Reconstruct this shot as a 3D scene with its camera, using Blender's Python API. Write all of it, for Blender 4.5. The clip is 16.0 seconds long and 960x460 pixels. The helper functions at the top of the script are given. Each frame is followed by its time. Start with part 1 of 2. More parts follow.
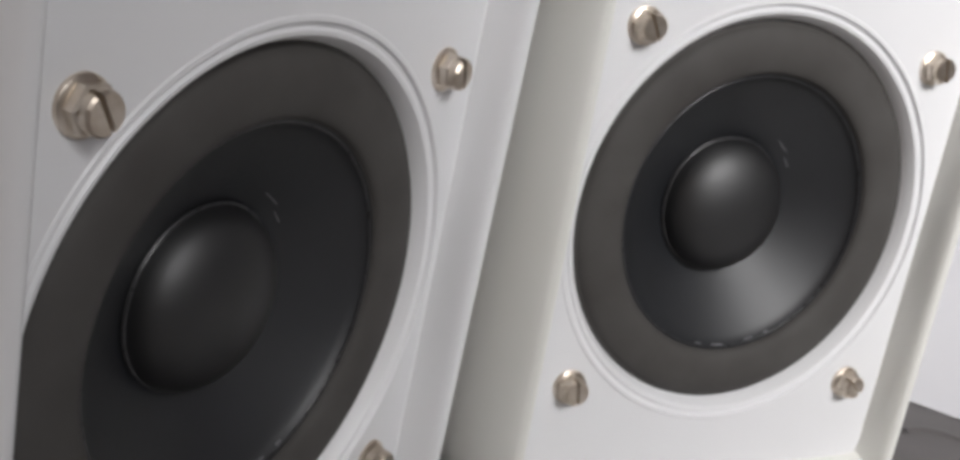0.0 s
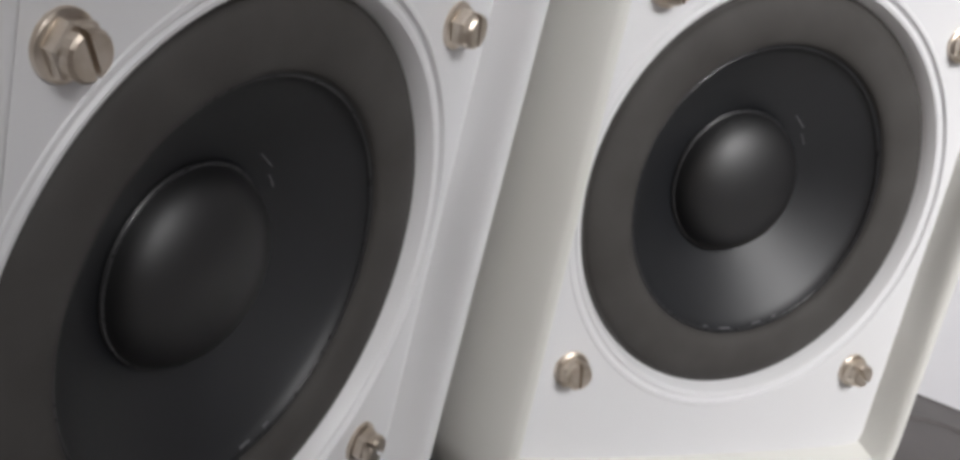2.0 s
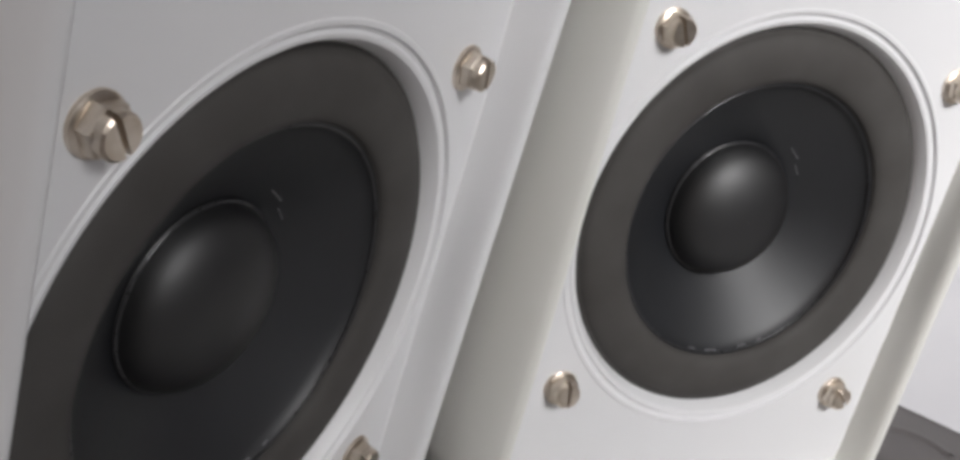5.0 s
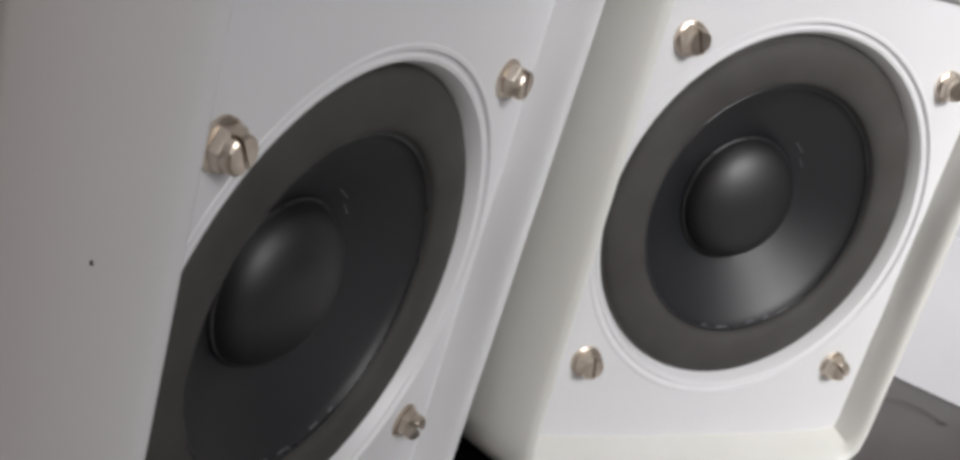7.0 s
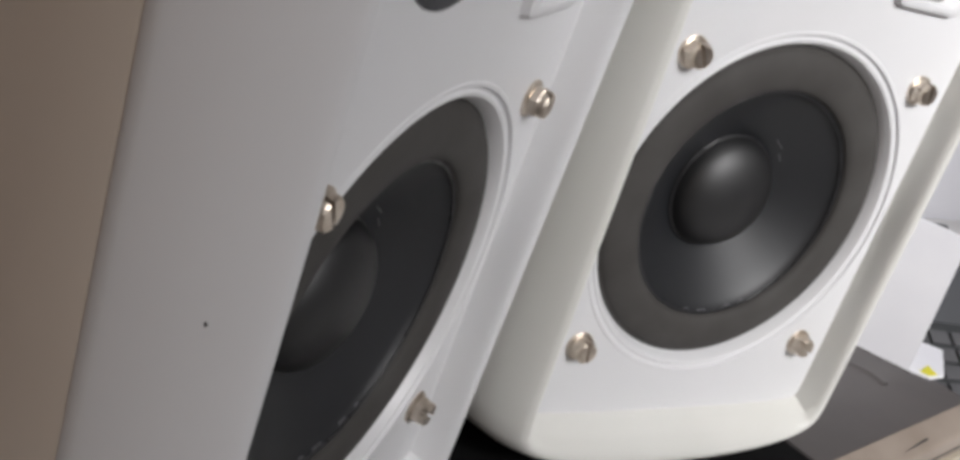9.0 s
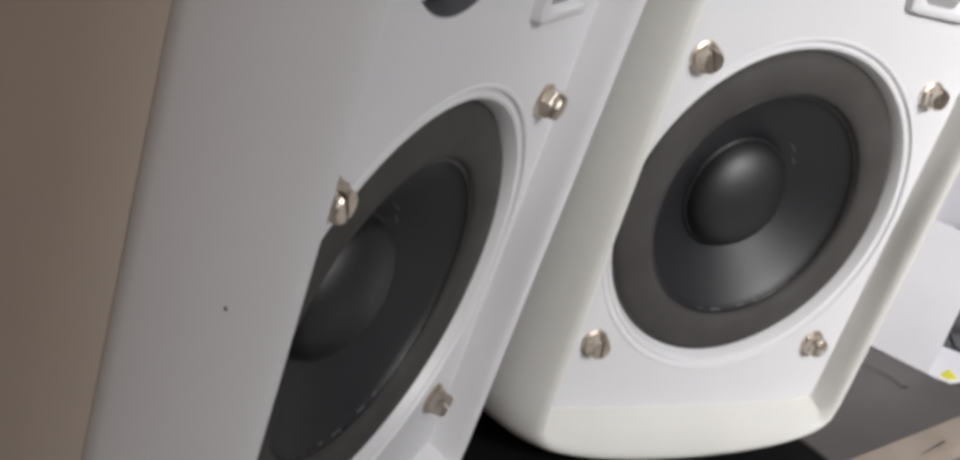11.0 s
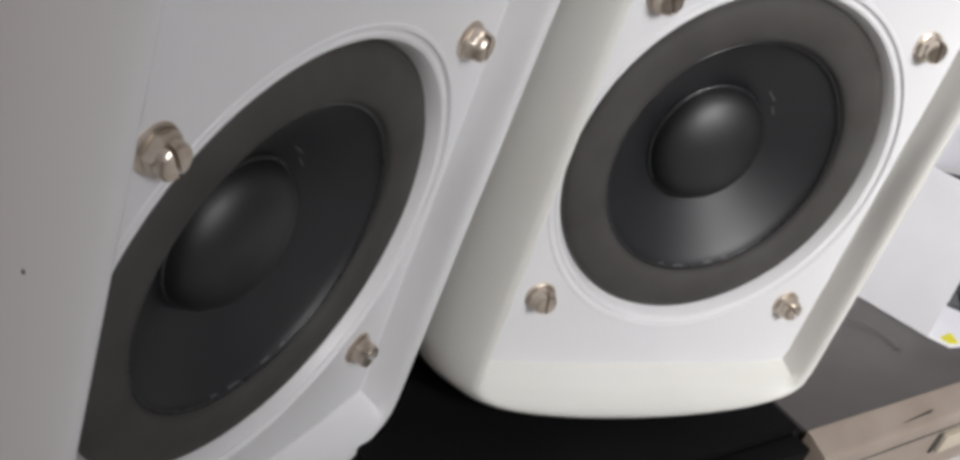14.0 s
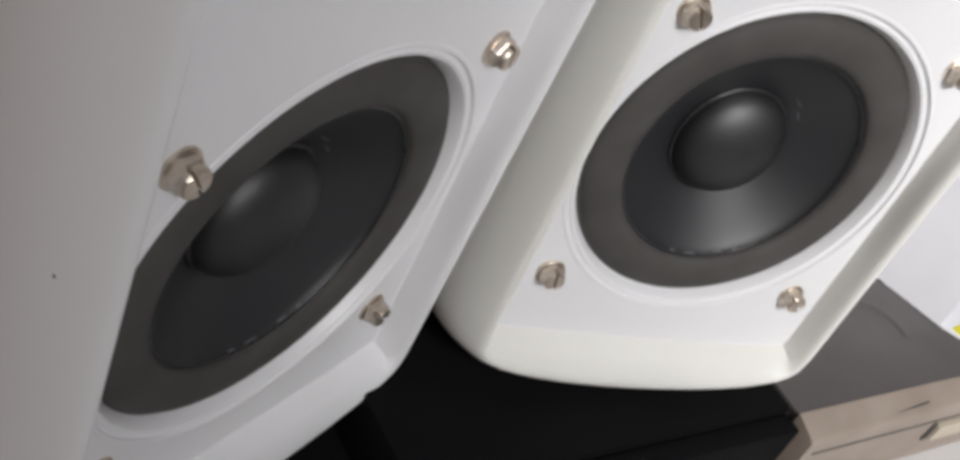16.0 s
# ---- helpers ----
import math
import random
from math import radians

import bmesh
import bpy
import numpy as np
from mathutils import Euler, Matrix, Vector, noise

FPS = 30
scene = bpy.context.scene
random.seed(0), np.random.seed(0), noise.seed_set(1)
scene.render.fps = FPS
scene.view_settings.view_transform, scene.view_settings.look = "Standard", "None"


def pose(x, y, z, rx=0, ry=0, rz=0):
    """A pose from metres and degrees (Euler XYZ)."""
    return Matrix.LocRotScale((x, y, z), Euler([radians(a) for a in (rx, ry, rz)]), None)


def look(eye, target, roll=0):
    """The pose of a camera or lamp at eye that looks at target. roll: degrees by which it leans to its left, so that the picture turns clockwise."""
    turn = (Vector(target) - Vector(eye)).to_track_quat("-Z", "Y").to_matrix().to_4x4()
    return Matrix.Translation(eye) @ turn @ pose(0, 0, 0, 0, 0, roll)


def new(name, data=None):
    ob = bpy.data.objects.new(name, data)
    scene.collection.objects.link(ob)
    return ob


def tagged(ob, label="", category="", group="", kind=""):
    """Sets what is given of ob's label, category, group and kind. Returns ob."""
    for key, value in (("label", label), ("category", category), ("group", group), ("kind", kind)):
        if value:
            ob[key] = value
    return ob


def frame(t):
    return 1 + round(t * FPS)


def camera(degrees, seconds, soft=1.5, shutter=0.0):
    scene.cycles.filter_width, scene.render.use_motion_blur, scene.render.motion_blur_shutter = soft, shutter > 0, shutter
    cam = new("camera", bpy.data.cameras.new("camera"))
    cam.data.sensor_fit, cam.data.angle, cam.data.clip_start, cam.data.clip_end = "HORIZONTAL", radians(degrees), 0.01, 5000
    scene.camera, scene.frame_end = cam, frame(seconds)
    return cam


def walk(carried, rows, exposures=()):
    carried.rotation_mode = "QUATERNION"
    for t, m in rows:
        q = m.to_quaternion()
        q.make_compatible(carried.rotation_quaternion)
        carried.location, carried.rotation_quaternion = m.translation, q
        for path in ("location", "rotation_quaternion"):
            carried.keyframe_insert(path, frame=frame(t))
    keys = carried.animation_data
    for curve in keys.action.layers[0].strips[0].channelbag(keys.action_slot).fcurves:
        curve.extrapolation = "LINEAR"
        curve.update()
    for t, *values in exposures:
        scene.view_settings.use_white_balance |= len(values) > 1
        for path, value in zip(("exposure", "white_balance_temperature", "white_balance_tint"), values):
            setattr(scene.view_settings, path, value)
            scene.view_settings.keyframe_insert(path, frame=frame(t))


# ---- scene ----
# ---- camera ----
cam = camera(48.0, 16.0, soft=3.6)
ROWS = [
    (0, look((-0.2108, -0.2438, 0.1212), (-0.0496, 0.0855, 0.0212), 10.18)),
    (0.5, look((-0.2119, -0.2307, 0.1189), (-0.0429, 0.0931, 0.0140), 12.04)),
    (1, look((-0.2124, -0.2220, 0.1137), (-0.0376, 0.0992, 0.0104), 12.57)),
    (1.5, look((-0.2115, -0.2223, 0.1106), (-0.0367, 0.0991, 0.0078), 11.75)),
    (2, look((-0.2108, -0.2238, 0.1146), (-0.0391, 0.0977, 0.0069), 12.38)),
    (2.5, look((-0.2112, -0.2255, 0.1191), (-0.0420, 0.0957, 0.0067), 12.86)),
    (3, look((-0.2196, -0.2254, 0.1247), (-0.0410, 0.0897, 0.0100), 14.70)),
    (3.5, look((-0.2340, -0.2351, 0.1270), (-0.0461, 0.0771, 0.0191), 15.66)),
    (6, look((-0.2082, -0.2175, 0.1423), (-0.0406, 0.0981, 0.0132), 15.00)),
    (6.5, look((-0.2238, -0.2325, 0.1464), (-0.0514, 0.0810, 0.0183), 14.78)),
    (7, look((-0.2397, -0.2450, 0.1456), (-0.0662, 0.0669, 0.0152), 15.19)),
    (7.5, look((-0.2421, -0.2489, 0.1576), (-0.0718, 0.0594, 0.0152), 15.86)),
    (8, look((-0.2525, -0.2533, 0.1651), (-0.0768, 0.0497, 0.0177), 17.24)),
    (8.5, look((-0.2603, -0.2484, 0.1663), (-0.0753, 0.0486, 0.0181), 17.53)),
    (9, look((-0.2720, -0.2364, 0.1665), (-0.0728, 0.0507, 0.0172), 18.05)),
    (9.5, look((-0.2732, -0.2447, 0.1669), (-0.0796, 0.0465, 0.0183), 17.73)),
    (12, look((-0.2721, -0.2489, 0.1776), (-0.0868, 0.0432, 0.0203), 17.71)),
    (12.5, look((-0.2631, -0.2372, 0.1831), (-0.0830, 0.0531, 0.0168), 18.11)),
    (13, look((-0.2490, -0.2291, 0.1878), (-0.0764, 0.0667, 0.0232), 18.45)),
    (13.5, look((-0.2363, -0.2381, 0.1789), (-0.0675, 0.0553, 0.0061), 17.81)),
    (14, look((-0.2312, -0.2402, 0.1804), (-0.0577, 0.0442, -0.0025), 20.03)),
    (14.5, look((-0.2319, -0.2382, 0.2009), (-0.0659, 0.0348, -0.0049), 23.50)),
    (15, look((-0.2333, -0.2396, 0.2032), (-0.0658, 0.0350, 0.0010), 23.80)),
    (15.5, look((-0.2337, -0.2439, 0.2078), (-0.0694, 0.0293, 0.0011), 24.78)),
    (16, look((-0.2294, -0.2394, 0.2169), (-0.0714, 0.0262, -0.0042), 25.71)),
]
walk(cam, ROWS, exposures=[(0, 0.10), (3.5, 0.06), (9.5, 0.10), (13.5, 0.10), (14.5, 0.10), (16, 0.16)])

# ---- light: a plain room with an unseen main lamp and an added fill, both behind the viewer ----
world = bpy.data.worlds.new("room_world")
scene.world = world
world.use_nodes = True
wbg = world.node_tree.nodes["Background"]
wbg.inputs["Color"].default_value = (0.86, 0.87, 0.92, 1)
wbg.inputs["Strength"].default_value = 0.3


def lamp(name, eye, target, width, height, watts, colour, spread=180):
    data = bpy.data.lights.new(name, "AREA")
    data.shape, data.size, data.size_y, data.energy, data.color = "RECTANGLE", width, height, watts, colour
    data.spread = radians(spread)
    ob = new(name, data)
    ob.matrix_world = look(eye, target)
    return ob


# Unseen main lamp; its narrow beam aims right so the left loudspeaker stays dimmer.
lamp("main_lamp", (0.10, -1.20, 0.88), (0.24, 0.0, 0.20), 0.30, 0.30, 1.45, (0.99, 0.98, 0.985), 40)
# Added broad fill from the front; there is no window behind it.
lamp("front_fill", (0.06, -1.50, 0.95), (-0.05, 0.0, 0.05), 0.6, 0.9, 7.2, (0.98, 0.968, 0.985))


# ---- materials ----
def nodes_of(name, base, rough, metal=0.0, spec=0.5):
    m = bpy.data.materials.new(name)
    m.use_nodes = True
    b = m.node_tree.nodes["Principled BSDF"]
    b.inputs["Base Color"].default_value = (*base, 1)
    b.inputs["Roughness"].default_value = rough
    b.inputs["Metallic"].default_value = metal
    b.inputs["Specular IOR Level"].default_value = spec
    return m, m.node_tree, b


def material(name, base, dark, rough, metal=0.0, spec=0.5, coarse=18.0, fine=900.0, bump=0.1, depth=0.0004, rough_var=0.08):
    """Two scales of variation: broad stains in the colour, fine grain in relief and gloss."""
    m, tree, b = nodes_of(name, base, rough, metal, spec)
    n, ln = tree.nodes, tree.links
    co = n.new("ShaderNodeTexCoord")
    broad, grain = n.new("ShaderNodeTexNoise"), n.new("ShaderNodeTexNoise")
    broad.inputs["Scale"].default_value, broad.inputs["Detail"].default_value = coarse, 6
    grain.inputs["Scale"].default_value, grain.inputs["Detail"].default_value = fine, 3
    ln.new(co.outputs["Object"], broad.inputs["Vector"])
    ln.new(co.outputs["Object"], grain.inputs["Vector"])
    ramp = n.new("ShaderNodeMapRange")
    ramp.inputs["From Min"].default_value, ramp.inputs["From Max"].default_value = 0.3, 0.7
    ln.new(broad.outputs["Fac"], ramp.inputs["Value"])
    mix = n.new("ShaderNodeMix")
    mix.data_type = "RGBA"
    mix.inputs["A"].default_value, mix.inputs["B"].default_value = (*dark, 1), (*base, 1)
    ln.new(ramp.outputs["Result"], mix.inputs["Factor"])
    ln.new(mix.outputs["Result"], b.inputs["Base Color"])
    rr = n.new("ShaderNodeMapRange")
    rr.inputs["To Min"].default_value, rr.inputs["To Max"].default_value = rough - rough_var, rough + rough_var
    ln.new(grain.outputs["Fac"], rr.inputs["Value"])
    ln.new(rr.outputs["Result"], b.inputs["Roughness"])
    bp = n.new("ShaderNodeBump")
    bp.inputs["Strength"].default_value, bp.inputs["Distance"].default_value = bump, depth
    ln.new(grain.outputs["Fac"], bp.inputs["Height"])
    ln.new(bp.outputs["Normal"], b.inputs["Normal"])
    return m


WHITE = material("white_plastic", (0.75, 0.75, 0.762), (0.71, 0.71, 0.718), 0.38, coarse=9, fine=1600, bump=0.05)
AGED = material("yellowed_plastic", (0.73, 0.727, 0.69), (0.69, 0.684, 0.642), 0.40, coarse=14, fine=1400, bump=0.06)
SHELL = material("beige_rear_shell", (0.62, 0.545, 0.465), (0.56, 0.485, 0.41), 0.5, coarse=12, fine=1200, bump=0.08)
RUBBER = material("surround_rubber", (0.068, 0.0645, 0.061), (0.050, 0.0465, 0.0435), 0.72, spec=0.35, coarse=60, fine=2400, bump=0.15)
CONE = material("coated_cone", (0.0098, 0.0108, 0.0132), (0.0068, 0.0076, 0.0094), 0.50, spec=0.65, coarse=70, fine=1800, bump=0.12)
DOME = material("dust_cap_film", (0.0035, 0.0035, 0.0042), (0.0024, 0.0024, 0.0030), 0.52, spec=0.85, coarse=90, fine=2600, bump=0.1)
BEAD = material("dried_glue", (0.030, 0.030, 0.033), (0.014, 0.014, 0.016), 0.30, spec=0.9, coarse=140, fine=700, bump=0.2, rough_var=0.12)
FLECK = material("pale_dust", (0.20, 0.20, 0.21), (0.14, 0.14, 0.15), 0.5, coarse=300)
SCREW = material("nickel_brass", (0.74, 0.67, 0.59), (0.52, 0.44, 0.35), 0.36, metal=1.0, coarse=240, fine=2600, bump=0.15, rough_var=0.1)
TWEETER = material("tweeter_mesh_dark", (0.10, 0.10, 0.105), (0.07, 0.07, 0.075), 0.5, coarse=80, fine=1500)
PANEL = material("grey_inset_plastic", (0.30, 0.30, 0.30), (0.26, 0.26, 0.26), 0.45)
PALE = material("pale_grey_plastic", (0.70, 0.70, 0.71), (0.66, 0.66, 0.67), 0.45)
BLACK = material("black_case_paint", (0.0045, 0.0045, 0.0048), (0.003, 0.003, 0.0032), 0.85, spec=0.12, coarse=22, fine=1200, bump=0.2)
STEEL = material("dark_drive_lid", (0.115, 0.105, 0.102), (0.085, 0.078, 0.076), 0.48, metal=0.0, coarse=16, fine=900, bump=0.15)
BEIGE = material("beige_fascia", (0.34, 0.285, 0.24), (0.27, 0.22, 0.18), 0.5, coarse=30, fine=900, bump=0.12)
CREAM = material("cream_button", (0.55, 0.50, 0.40), (0.48, 0.42, 0.33), 0.5)
PAPER = material("white_paper", (0.84, 0.84, 0.87), (0.78, 0.78, 0.82), 0.8, coarse=25, fine=700, bump=0.1)
YELLOW = material("yellow_print", (0.80, 0.74, 0.05), (0.72, 0.66, 0.04), 0.7)
TERMINAL = material("charcoal_plastic", (0.045, 0.048, 0.050), (0.034, 0.036, 0.038), 0.45, coarse=30, fine=1100)
SCREEN = material("grey_screen_glass", (0.085, 0.088, 0.095), (0.075, 0.078, 0.083), 0.22, coarse=12, fine=400, bump=0.02)
KEY = material("dark_keys", (0.10, 0.10, 0.105), (0.08, 0.08, 0.085), 0.5)
RED = material("red_key", (0.72, 0.07, 0.06), (0.62, 0.05, 0.05), 0.45)
AMBER = material("yellow_key", (0.80, 0.50, 0.04), (0.70, 0.42, 0.03), 0.45)
GREEN = material("green_key", (0.02, 0.36, 0.22), (0.015, 0.29, 0.18), 0.45)
WALL = material("lilac_grey_wall_paint", (0.68, 0.68, 0.72), (0.64, 0.64, 0.675), 0.85, coarse=3, fine=260, bump=0.15)
# Brown wall out of view; tints the light bounced onto the left cabinet.
WARM = material("warm_bounce_wall", (0.45, 0.31, 0.205), (0.39, 0.265, 0.17), 0.85, coarse=3, fine=260, bump=0.15)
# Stands for the shaded room behind the viewer; keeps woofer reflections dark.
SHADY = material("dark_reflection_wall", (0.13, 0.105, 0.085), (0.11, 0.087, 0.07), 0.85, coarse=3, fine=260, bump=0.15)
DESK = material("pale_desk_laminate", (0.74, 0.73, 0.72), (0.68, 0.67, 0.66), 0.5, coarse=8, fine=500, bump=0.1)
FLOOR = material("floor_tiles", (0.22, 0.20, 0.18), (0.18, 0.16, 0.145), 0.5, coarse=4, fine=120)
FOOT = material("black_rubber_foot", (0.02, 0.02, 0.02), (0.014, 0.014, 0.014), 0.7)


# ---- mesh helpers ----
def link(name, bm, mat, smooth=True, angle=35):
    bmesh.ops.recalc_face_normals(bm, faces=bm.faces)
    if smooth:
        for f in bm.faces:
            f.smooth = True
        for e in bm.edges:
            if len(e.link_faces) == 2 and e.calc_face_angle(0) > radians(angle):
                e.smooth = False
    me = bpy.data.meshes.new(name)
    bm.to_mesh(me)
    bm.free()
    me.materials.append(mat)
    return new(name, me)


def part(name, bm, mat, parent, label="", smooth=True, angle=35):
    ob = link(name, bm, mat, smooth, angle)
    ob.parent = parent
    if label:
        tagged(ob, label)
    return ob


def thing(name, label, category, group="", kind=""):
    return tagged(new(name), label, category, group, kind)


def loft(loops, closed=True, cap_first=False, cap_last=False, bm=None):
    bm = bm or bmesh.new()
    vs = [[bm.verts.new(p) for p in lp] for lp in loops]
    n = len(loops[0])
    for a, b in zip(vs, vs[1:]):
        for i in range(n if closed else n - 1):
            j = (i + 1) % n
            bm.faces.new((a[i], a[j], b[j], b[i]))
    if cap_first:
        bm.faces.new(list(reversed(vs[0])))
    if cap_last:
        bm.faces.new(vs[-1])
    return bm


def lathe(profile, cx, cz, n=96, cap=False):
    """Turn (radius, y) about the axis through (cx, cz) along y."""
    loops = [[(cx + r * math.cos(2 * math.pi * i / n), y, cz + r * math.sin(2 * math.pi * i / n)) for i in range(n)] for r, y in profile]
    return loft(loops, cap_last=cap)


def slab(x0, x1, y0, y1, z0, z1, bevel=0.0, seg=2):
    bm = bmesh.new()
    bmesh.ops.create_cube(bm, size=1)
    for v in bm.verts:
        v.co = ((x0 + x1) / 2 + v.co.x * (x1 - x0), (y0 + y1) / 2 + v.co.y * (y1 - y0), (z0 + z1) / 2 + v.co.z * (z1 - z0))
    if bevel:
        bmesh.ops.bevel(bm, geom=bm.edges[:], offset=bevel, segments=seg, affect="EDGES", profile=0.6)
    return bm


# ---- room ----
DESK_Z = -0.095


def structure(name, bm, mat, label, category):
    return tagged(link(name, bm, mat, smooth=False), label, category, kind="structure")


structure("floor", slab(-0.78, 1.60, -2.3, 0.44, -0.93, -0.83), FLOOR, "plain tan floor of the room", "floor")
structure("ceiling", slab(-0.78, 1.60, -2.3, 0.44, 1.55, 1.65), WALL, "plain pale ceiling of the room", "ceiling")
structure("wall_back", slab(-0.78, 1.60, 0.34, 0.44, -0.83, 1.55), WALL, "smooth lilac grey painted wall behind the desk", "wall")
structure("wall_front", slab(-0.78, 1.60, -2.3, -2.2, -0.83, 1.55), SHADY, "unseen wall behind the viewer, darkened to keep reflections dark", "wall")
structure("wall_left", slab(-0.78, -0.68, -2.2, 0.34, -0.83, 1.55), WARM, "unseen side wall of the room, browned to bounce warm light", "wall")
structure("wall_right", slab(1.50, 1.60, -2.2, 0.34, -0.83, 1.55), WALL, "smooth lilac grey painted wall beside the desk", "wall")

desk = thing("desk", "pale laminate desk holding the equipment against the wall", "desk")
part("desktop", slab(-0.675, 0.86, -0.42, 0.335, DESK_Z - 0.025, DESK_Z, 0.003), DESK, desk)
for lx in (-0.64, 0.82):
    part("leg", slab(lx - 0.025, lx + 0.025, -0.40, 0.32, -0.83, DESK_Z - 0.025, 0.002), DESK, desk)

# ---- loudspeaker ----
B = 0.0035          # depth of the baffle's face
WZ = 0.0530         # height of the woofer's centre above the lower screws
TOP = 0.215
TX, TZ = -0.0220, 0.1620   # tweeter's centre


def outline(hx, low_corner, low_mid, y, top=TOP, n=20):
    """Closed front outline: bowed bottom and top, straight sides; 4 * n points."""
    pts = []
    for i in range(n):                      # bottom, from left to right
        a = (-1 + 2 * i / n) * math.pi / 2
        pts.append((hx * math.sin(a), y, low_corner + (low_mid - low_corner) * max(math.cos(a), 0) ** 0.62))
    for i in range(n):                      # right side, upwards
        pts.append((hx, y, low_corner + (top - low_corner) * i / n))
    for i in range(n):                      # top, from right to left
        u = 1 - 2 * i / n
        pts.append((hx * u, y, top + 0.012 * (1 - abs(u) ** 2.6)))
    for i in range(n):                      # left side, downwards
        pts.append((-hx, y, top + (low_corner - top) * i / n))
    return pts


def opening(hx, low, top, y, round_by=0.004, power=0.3, n=20):
    lift = low + round_by
    pts = []
    for i in range(n):
        a = (-1 + 2 * i / n) * math.pi / 2
        pts.append((hx * math.sin(a), y, lift - round_by * max(math.cos(a), 0) ** power))
    pts += [(hx, y, lift + (top - lift) * i / n) for i in range(n)]
    pts += [(hx - 2 * hx * i / n, y, top) for i in range(n)]
    pts += [(-hx, y, top + (lift - top) * i / n) for i in range(n)]
    return pts


def plate_with_hole(x0, x1, z0, z1, cx, cz, r, y, bm):
    angles = [2 * math.pi * i / 96 for i in range(96)]
    angles += [math.atan2(z - cz, x - cx) % (2 * math.pi) for x in (x0, x1) for z in (z0, z1)]
    angles = sorted(set(angles))
    inner, outer = [], []
    for a in angles:
        c, s = math.cos(a), math.sin(a)
        reach = min((x1 - cx) / c if c > 1e-9 else (x0 - cx) / c if c < -1e-9 else 9, (z1 - cz) / s if s > 1e-9 else (z0 - cz) / s if s < -1e-9 else 9)
        inner.append((cx + r * c, y, cz + r * s))
        outer.append((cx + reach * c, y, cz + reach * s))
    return loft([outer, inner], bm=bm)


def slotted_half(side, af, y0, y1, slot):
    """Half of a round screw top, on one side of the slot, with a chamfered top."""
    r = af / 2
    poly = [(r * math.cos(math.pi / 10 * (i + 0.5)), r * math.sin(math.pi / 10 * (i + 0.5))) for i in range(20)]
    cut, out = slot / 2, []
    for (ax, az), (bx, bz) in zip(poly, poly[1:] + poly[:1]):
        ia, ib = side * az >= cut, side * bz >= cut
        if ia:
            out.append((ax, az))
        if ia != ib:
            k = (side * cut - az) / (bz - az)
            out.append((ax + (bx - ax) * k, side * cut))
    top = [(x * 0.86, z if abs(abs(z) - cut) < 1e-6 else cut * z / abs(z) + (z - cut * z / abs(z)) * 0.86) for x, z in out]
    ym = y0 + (y1 - y0) * 0.72
    return [[(x, y0, z) for x, z in out], [(x, ym, z) for x, z in out], [(x, y1, z) for x, z in top]]


def screw(parent, x, z, turn):
    holder = part("screw", lathe([(0.0001, B - 0.0012), (0.0046, B - 0.0012), (0.0052, B - 0.0008), (0.0053, B + 0.0003)], 0, 0, 32), SCREW, parent, "slotted hexagonal brass coloured screw")
    bm = bmesh.new()
    hexa = [(0.00455 * math.cos(math.pi / 3 * i), 0.00455 * math.sin(math.pi / 3 * i)) for i in range(6)]
    loft([[(px, B - 0.001, pz) for px, pz in hexa], [(px, B - 0.0032, pz) for px, pz in hexa], [(px * 0.92, B - 0.0038, pz * 0.92) for px, pz in hexa]], cap_last=True, bm=bm)
    for side in (1, -1):
        loft(slotted_half(side, 0.0076, B - 0.0036, B - 0.0058, 0.0010), cap_last=True, bm=bm)
    part("head", bm, SCREW, holder, smooth=False)
    holder.matrix_local = Matrix.Translation((x, 0, z)) @ Matrix.Rotation(radians(turn), 4, "Y")
    return holder


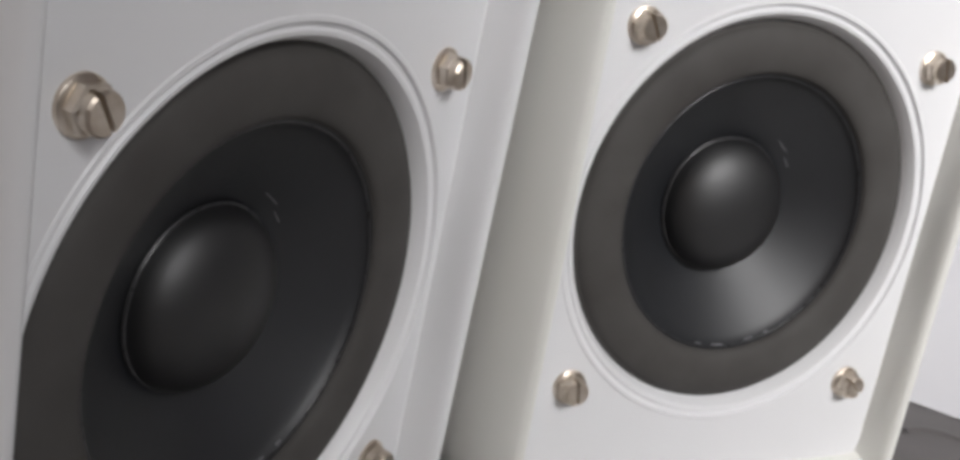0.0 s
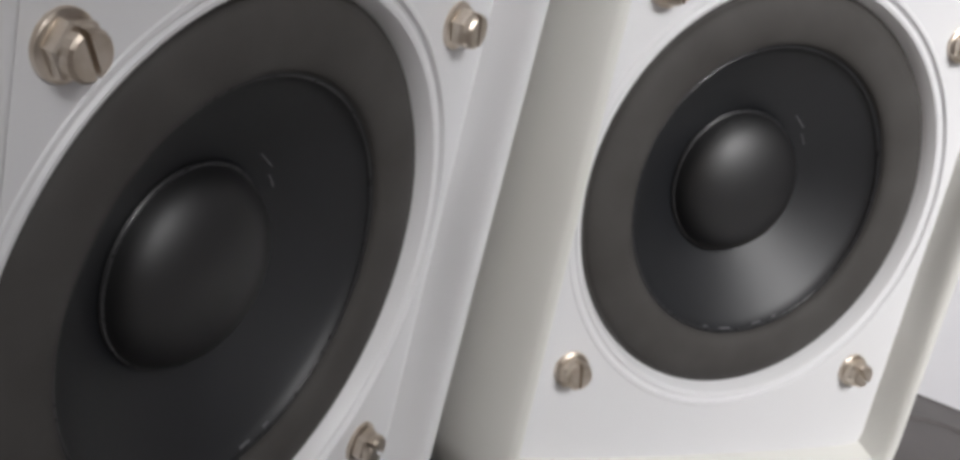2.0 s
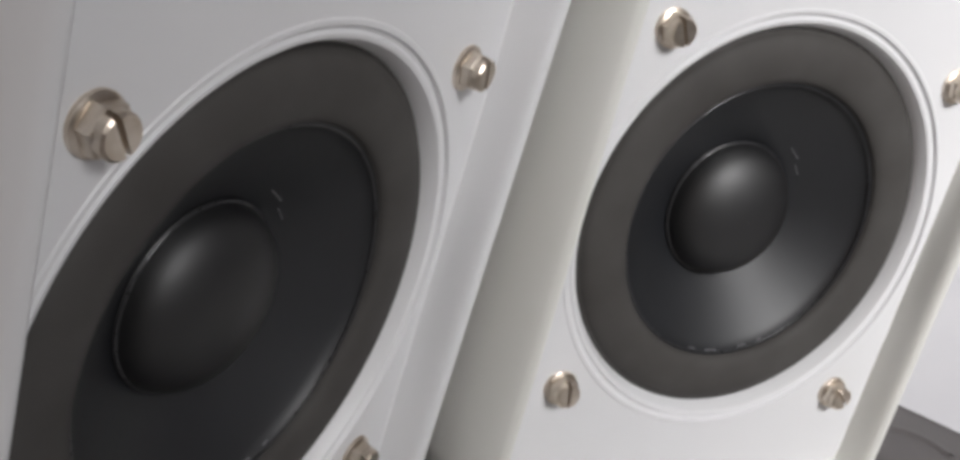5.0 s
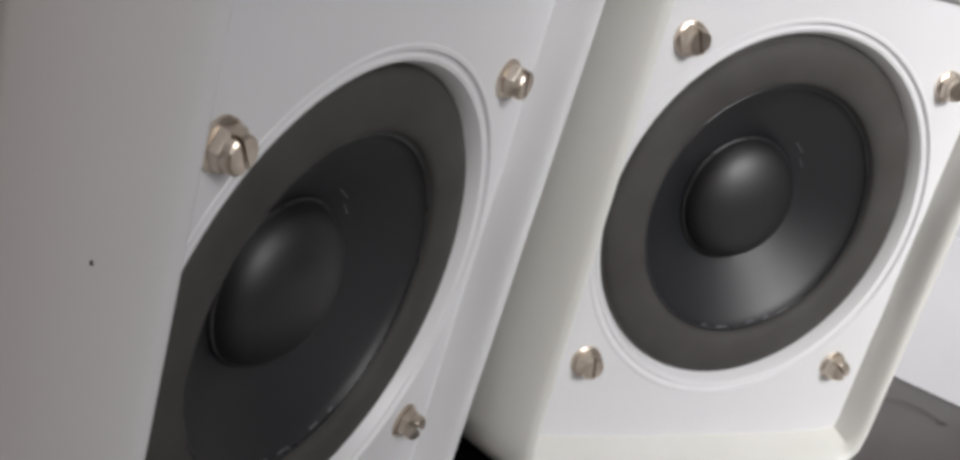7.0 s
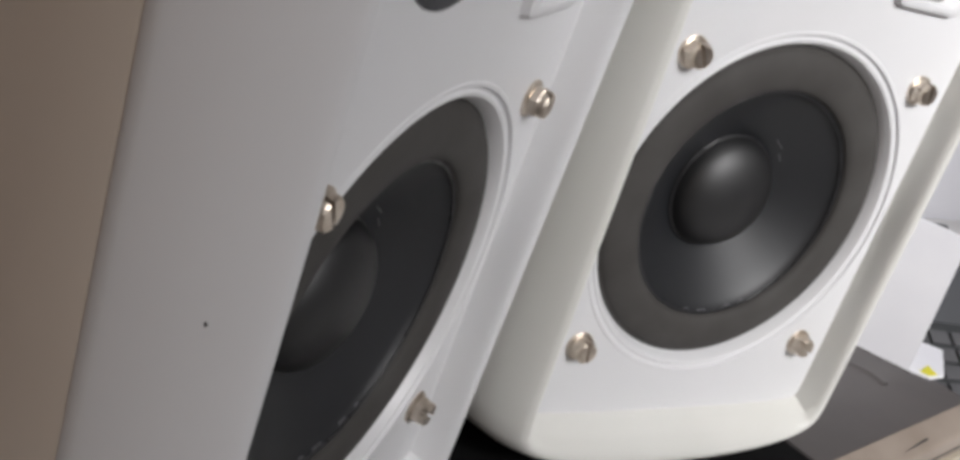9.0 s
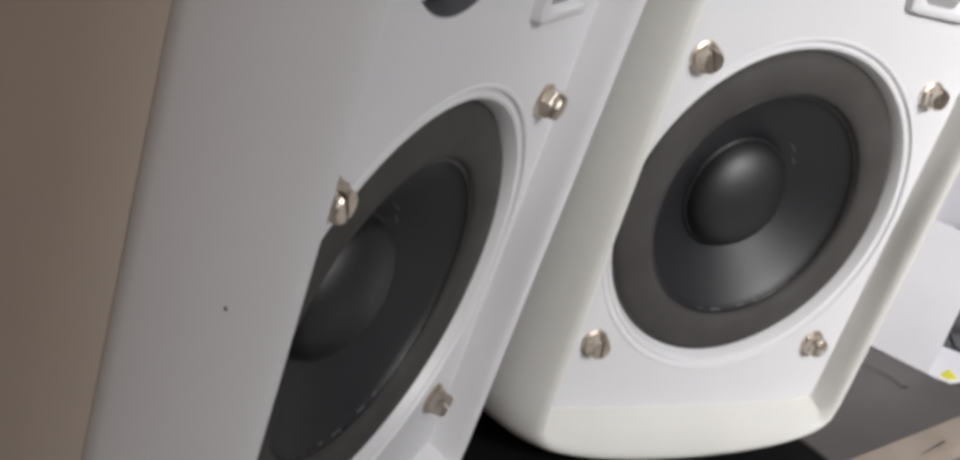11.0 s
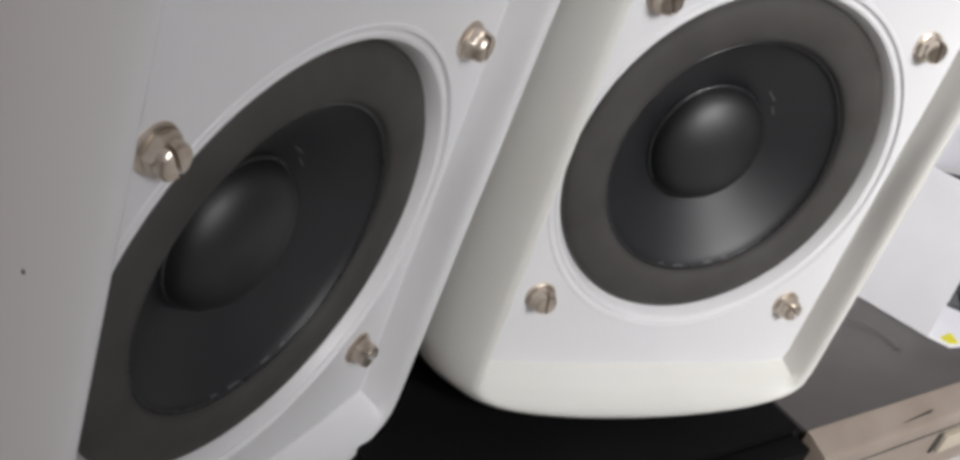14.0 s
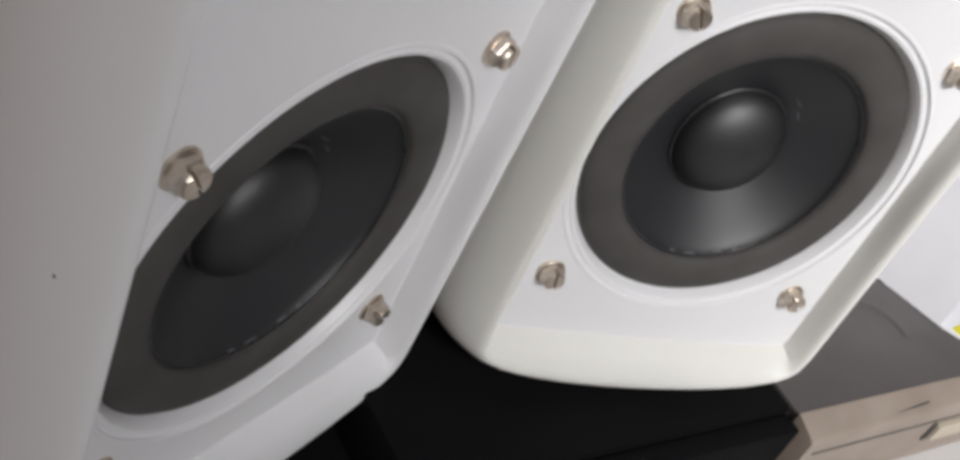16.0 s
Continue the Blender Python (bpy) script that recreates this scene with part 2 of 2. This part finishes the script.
def loudspeaker(shell):
    sp = thing("loudspeaker", "white plastic desktop loudspeaker with black woofer", "loudspeaker", group="pair of loudspeakers")
    # raised rim round the recessed baffle, then the rounded edge and the sides
    loops = [opening(0.0668, -0.0284, 0.1998, B + 0.0015, 0.0055), opening(0.0670, -0.0290, 0.2000, B - 0.0003, 0.0060), opening(0.0676, -0.0325, 0.2014, -0.0030, 0.0080, 0.34), opening(0.0680, -0.0352, 0.2018, -0.0050, 0.0110, 0.38), opening(0.0684, -0.0378, 0.2023, -0.0064, 0.0140, 0.44), opening(0.0690, -0.0402, 0.2030, -0.0074, 0.0170, 0.50), opening(0.0698, -0.0424, 0.2045, -0.0080, 0.0195, 0.56)]
    section = ((0.0708, -0.0440, -0.0082), (0.0726, -0.0458, -0.0070), (0.0748, -0.0472, -0.0044), (0.0772, -0.0482, -0.0010), (0.0796, -0.0489, 0.0030), (0.0818, -0.0493, 0.0075), (0.0836, -0.0494, 0.0125), (0.0848, -0.0494, 0.0170), (0.0853, -0.0494, 0.0202), (0.0850, -0.0490, 0.0206))
    rear = ((0.0850, -0.0488, 0.0206), (0.0853, -0.0488, 0.0212), (0.0854, -0.0488, 0.0320), (0.0850, -0.0484, 0.0440), (0.0836, -0.0476, 0.0560), (0.0806, -0.0468, 0.0680), (0.0746, -0.0455, 0.0780), (0.0640, -0.0430, 0.0860), (0.0490, -0.0410, 0.0900))
    rear = [(hx, low, y if y < 0.022 else 0.0212 + (y - 0.0212) * 1.5) for hx, low, y in rear]
    loops += [outline(hx, -0.0235, low, y, 0.2125 - max(y - 0.024, 0) * 0.2) for hx, low, y in section]
    part("bezel", loft(loops), shell, sp, "smooth moulded front shell with raised rim", angle=50)
    part("cabinet", loft([outline(hx, -0.0235, low, y, 0.2125 - max(y - 0.024, 0) * 0.2) for hx, low, y in rear], cap_last=True), SHELL, sp, "yellowed beige rear shell", angle=50)
    face = bmesh.new()
    plate_with_hole(-0.0682, 0.0682, -0.0300, 0.1215, 0, WZ, 0.0646, B, face)
    plate_with_hole(-0.0682, 0.0682, 0.1215, 0.2000, TX, TZ, 0.0238, B, face)
    part("baffle", face, WHITE, sp, "smooth white front panel")
    # woofer
    ring = [(0.0657, B + 0.0003), (0.0651, B - 0.0003), (0.0641, B - 0.0003), (0.0636, B + 0.0009), (0.0629, B + 0.0010), (0.0622, B + 0.0004), (0.0612, B + 0.0007), (0.0603, B + 0.0022), (0.0595, B + 0.0040), (0.0590, B + 0.0056)]
    part("woofer_ring", lathe(ring, 0, WZ, 128), WHITE, sp, "white ring with a fine groove round the woofer")
    roll = [(0.0593, B + 0.0047), (0.0585, B + 0.0045)]
    for i in range(13):
        a = math.pi * i / 12
        roll.append((0.0508 + 0.0073 * math.cos(a), B + 0.0044 - 0.0030 * math.sin(a)))
    roll += [(0.0434, B + 0.0047), (0.0428, B + 0.0052)]
    part("surround", lathe(roll, 0, WZ, 128), RUBBER, sp, "dark grey rubber surround", angle=60)
    cone = [(0.0434, B + 0.0046), (0.0430, B + 0.0046)]
    for i in range(11):
        k = i / 10
        cone.append((0.0428 - 0.0220 * k, B + 0.0052 + 0.0136 * k ** 0.86))
    cone += [(0.0196, B + 0.0205)]
    part("cone", lathe(cone, 0, WZ, 128), CONE, sp, "matt black loudspeaker cone", angle=60)
    cap = [(0.0218, B + 0.0180), (0.0215, B + 0.0173), (0.0211, B + 0.0172)]
    for i in range(1, 13):
        a = math.pi / 2 * i / 12
        cap.append((max(0.0209 * math.cos(a), 0.00005), B + 0.0172 - 0.0105 * math.sin(a)))
    part("dust_cap", lathe(cap, 0, WZ, 96), DOME, sp, "glossy black domed dust cap", angle=60)
    for name, r, y in (("edge_bead", 0.0427, B + 0.0049), ("cap_bead", 0.0214, B + 0.0174)):
        bead = lathe([(r + 0.00028 * math.cos(a), y + 0.00022 * math.sin(a)) for a in [2 * math.pi * i / 8 for i in range(9)]], 0, WZ, 128)
        part(name, bead, BEAD, sp, "shiny glue line", angle=80)
    for a, r, long, wide, name in ((-72, 0.0421, 0.0030, 0.0005, "glue_fleck"), (-88, 0.0422, 0.0042, 0.0005, "glue_fleck"), (-98, 0.0421, 0.0022, 0.0004, "glue_fleck"), (-63, 0.0422, 0.0016, 0.0005, "glue_fleck"), (52, 0.0262, 0.0050, 0.0002, "dust_fibre"), (38, 0.0250, 0.0036, 0.0002, "dust_fibre")):
        k = (0.0428 - r) / 0.0220
        ob = part(name, slab(-wide / 2, wide / 2, -0.0002, 0.0002, -long / 2, long / 2), FLECK, sp, "pale dust fibre")
        ob.matrix_local = Matrix.Translation((r * math.cos(radians(a)), B + 0.0049 + 0.0136 * k ** 0.86, WZ + r * math.sin(radians(a)))) @ Matrix.Rotation(radians(-a), 4, "Y")
    for x, z, turn in ((-0.0525, 0.105, 62), (0.0525, 0.105, 75), (-0.0525, 0.0, 80), (0.0525, 0.0, 40)):
        screw(sp, x, z, turn)
    # tweeter behind its moulded guard
    tx, tz = TX, TZ
    part("tweeter_cup", lathe([(0.0240, B - 0.0001), (0.0232, B + 0.0012), (0.0226, B + 0.0100), (0.0120, B + 0.0120), (0.0001, B + 0.0125)], tx, tz, 64), TWEETER, sp, "dark recess of the tweeter")
    part("tweeter_dome", lathe([(0.0125, B + 0.0115), (0.0112, B + 0.0070), (0.0085, B + 0.0040), (0.0045, B + 0.0026), (0.0001, B + 0.0022)], tx, tz, 48), PALE, sp, "pale tweeter dome")
    tube = [(0.0166 + 0.0019 * math.cos(q), B + 0.0004 + 0.0016 * math.sin(q)) for q in [2 * math.pi * i / 10 for i in range(11)]]
    part("guard_ring", lathe(tube, tx, tz, 64), WHITE, sp, angle=80)
    for a in (40, 130, 220, 317):
        ob = part("guard_bar", slab(0.0050, 0.0240, -0.0008, 0.0014, -0.0011, 0.0011, 0.0006), WHITE, sp)
        ob.matrix_local = Matrix.Translation((tx, B, tz)) @ Matrix.Rotation(radians(a), 4, "Y")
    # framed window beside the tweeter
    frame_loops = []
    for hw, hh, y in ((0.0160, 0.0300, B + 0.0002), (0.0156, 0.0296, B - 0.0026), (0.0148, 0.0288, B - 0.0032), (0.0125, 0.0270, B - 0.0030), (0.0085, 0.0262, B - 0.0004), (0.0083, 0.0260, B + 0.0020)):
        frame_loops.append([(0.0365 + sx * (hw - 0.003 * (1 - c)), y, 0.1615 + sz * (hh - 0.003 * (1 - s))) for sx, sz, cs in ((1, 1, ((1, 0), (0.7, 0.7), (0, 1))), (-1, 1, ((0, 1), (0.7, 0.7), (1, 0))), (-1, -1, ((1, 0), (0.7, 0.7), (0, 1))), (1, -1, ((0, 1), (0.7, 0.7), (1, 0)))) for c, s in cs])
    part("window_frame", loft(frame_loops), WHITE, sp, "raised white frame")
    part("window_panel", slab(0.0278, 0.0452, B - 0.0003, B + 0.003, 0.1350, 0.1880), PANEL, sp, "grey inset panel")
    for fx in (-0.036, 0.036):
        for fy in (0.034, 0.070):
            part("foot", lathe([(0.0001, 0.0), (0.0070, 0.0), (0.0075, 0.0015), (0.0075, 0.0160)], 0, 0, 24), FOOT, sp).matrix_local = Matrix.Translation((fx, fy, -0.0525)) @ Matrix.Rotation(radians(90), 4, "X")
    return sp


right_speaker = loudspeaker(AGED)
left_speaker = loudspeaker(WHITE)
left_speaker.matrix_world = pose(-0.1540, -0.0392, -0.0173, 2.94, -1.65, 37.06)
tagged(right_speaker, "white desktop loudspeaker with black woofer, facing straight out")
tagged(left_speaker, "white desktop loudspeaker with black woofer, turned and tipped slightly forward")

speck = bmesh.new()
bmesh.ops.create_uvsphere(speck, u_segments=12, v_segments=8, radius=0.0005)
for v in speck.verts:
    v.co.x *= 0.3
part("dirt_speck", speck, STEEL, left_speaker, "small dark speck of dirt").matrix_local = Matrix.Translation((-0.0788, 0.0016, 0.0905))

# ---- devices under and beside the loudspeakers ----
FRONT = Matrix.Translation((0.0845, -0.0105, -0.0525)) @ Matrix.Rotation(radians(13.5), 4, "Z")


def placed(ob, m):
    ob.matrix_world = m
    return ob


case = thing("black_case", "low black metal equipment case under the loudspeaker", "equipment")
part("shell", slab(-0.185, -0.0015, 0.004, 0.19, -0.0425, 0.0, 0.0012), BLACK, case)
part("front_panel", slab(-0.183, -0.0025, -0.006, 0.0035, -0.0415, -0.003, 0.0015), BLACK, case)
placed(case, FRONT)
lower = thing("black_box", "black equipment box carrying the turned loudspeaker", "equipment")
part("shell", slab(-0.338, -0.190, -0.010, 0.11, -0.0425, -0.0185, 0.0015), BLACK, lower)
part("front_panel", slab(-0.336, -0.192, -0.016, -0.0105, -0.0415, -0.0200, 0.0012), BLACK, lower)
placed(lower, FRONT)

drive = thing("disc_drive", "old computer disc drive with dark lid and beige fascia", "disc drive")
part("lid", slab(0.0, 0.146, 0.0, 0.19, -0.0025, 0.0, 0.0008), STEEL, drive, "dark grey pressed steel lid")
part("chassis", slab(0.0005, 0.1455, 0.001, 0.19, -0.0425, -0.0027), STEEL, drive)
# fascia: sloping upper strip, ridge and upright face
prof = [(0.0, 0.0006), (-0.0105, -0.0030), (-0.0118, -0.0038), (-0.0125, -0.0052), (-0.0120, -0.0415), (0.0, -0.0415)]
fascia = loft([[(x, y, z) for y, z in prof] for x in (-0.0005, 0.0000, 0.1465, 0.1470)], cap_first=True, cap_last=True)
part("fascia", fascia, BEIGE, drive, "scuffed beige plastic fascia", smooth=False)
part("ejector_button", slab(0.100, 0.126, -0.0150, -0.0120, -0.0260, -0.0160, 0.0008), CREAM, drive, "cream eject button")
part("button_recess", slab(0.096, 0.0995, -0.0131, -0.0120, -0.0265, -0.0150), TERMINAL, drive)
part("tray_line", slab(0.006, 0.140, -0.0128, -0.0121, -0.0128, -0.0120), TERMINAL, drive)
placed(drive, FRONT)
# worn dark scuff on the sloping strip
scuff = loft([[(0.060, -0.0090, -0.00215), (0.084, -0.0082, -0.00185), (0.085, -0.0074, -0.00155), (0.074, -0.0080, -0.00178)], [(0.060, -0.0090, -0.0030), (0.084, -0.0082, -0.0026), (0.085, -0.0074, -0.0023), (0.074, -0.0080, -0.0026)]], cap_first=True, cap_last=True)
part("scuff", scuff, TERMINAL, drive, "dark scuff", smooth=False)
groove = [(math.cos(a), math.sin(a)) for a in [radians(-25 + 120 * i / 24) for i in range(25)]]
gl = [[(0.088 + r * x, 0.035 + r * y, z) for x, y in groove] for r, z in ((0.0212, 0.00005), (0.0196, 0.0011), (0.0176, 0.0011), (0.0158, 0.00005))]
part("pressed_groove", loft(gl, closed=False), STEEL, drive, "curved pressing in the lid")

# folded white leaflet standing on the drive's lid
leaflet = thing("paper_leaflet", "folded white paper leaflet standing on the disc drive", "leaflet")
p1, p2 = Vector((0.1650, 0.1210, -0.0520)), Vector((0.2090, 0.0500, -0.0520))
up = Vector((0.004, 0.006, 0.074))
side = (p2 - p1).normalized().cross(up.normalized()) * 0.004
bm = loft([[p1, p2, p2 + up, p1 + up], [p1 - side, p2 - side, p2 + up - side, p1 + up - side]], cap_first=True, cap_last=True)
part("upright_sheet", bm, PAPER, leaflet, smooth=False)
q = [(0.2035, 0.0600), (0.2095, 0.0490), (0.2165, 0.0420), (0.2290, 0.0430), (0.2560, 0.0660), (0.2420, 0.0790)]
bm = loft([[(x, y, -0.0520) for x, y in q], [(x, y, -0.0508) for x, y in q]], cap_first=True, cap_last=True)
part("flap", bm, PAPER, leaflet, smooth=False)
yq = [(0.2150, 0.0480), (0.2168, 0.0436), (0.2240, 0.0440), (0.2262, 0.0520)]
bm = loft([[(x, y, -0.0509) for x, y in yq], [(x, y, -0.0503) for x, y in yq]], cap_first=True, cap_last=True)
part("printed_patch", bm, YELLOW, leaflet, "yellow printed patch", smooth=False)

# card terminal
term = thing("card_terminal", "charcoal card payment terminal with coloured function keys", "card terminal")
TW, TL = 0.080, 0.150
body = slab(0, TW, 0, TL, -0.0130, 0.0, 0.004, 3)
for v in body.verts:
    if v.co.z < -0.006:
        v.co.z -= v.co.y * math.tan(radians(27))
part("body", body, TERMINAL, term)
part("screen", slab(0.008, TW - 0.008, 0.070, 0.138, -0.001, 0.0012, 0.001), SCREEN, term, "grey display")
for r in range(4):
    for c in range(3):
        part("key", slab(0.007 + c * 0.0165, 0.021 + c * 0.0165, 0.020 + r * 0.0115, 0.029 + r * 0.0115, -0.001, 0.0022, 0.0012), KEY, term)
for name, y0, y1, mat, lab in (("cancel_key", 0.0530, 0.0640, RED, "red key"), ("clear_key", 0.0410, 0.0520, AMBER, "yellow key"), ("enter_key", 0.0200, 0.0400, GREEN, "tall green key")):
    part(name, slab(0.0580, 0.0750, y0, y1, -0.001, 0.0028, 0.0012), mat, term, lab)
part("label_strip", slab(0.006, 0.056, 0.009, 0.0155, -0.001, 0.0004, 0.0003), PAPER, term, "silver white strip")
placed(term, pose(0.238, 0.040, -0.0830, 27, 0, -12))
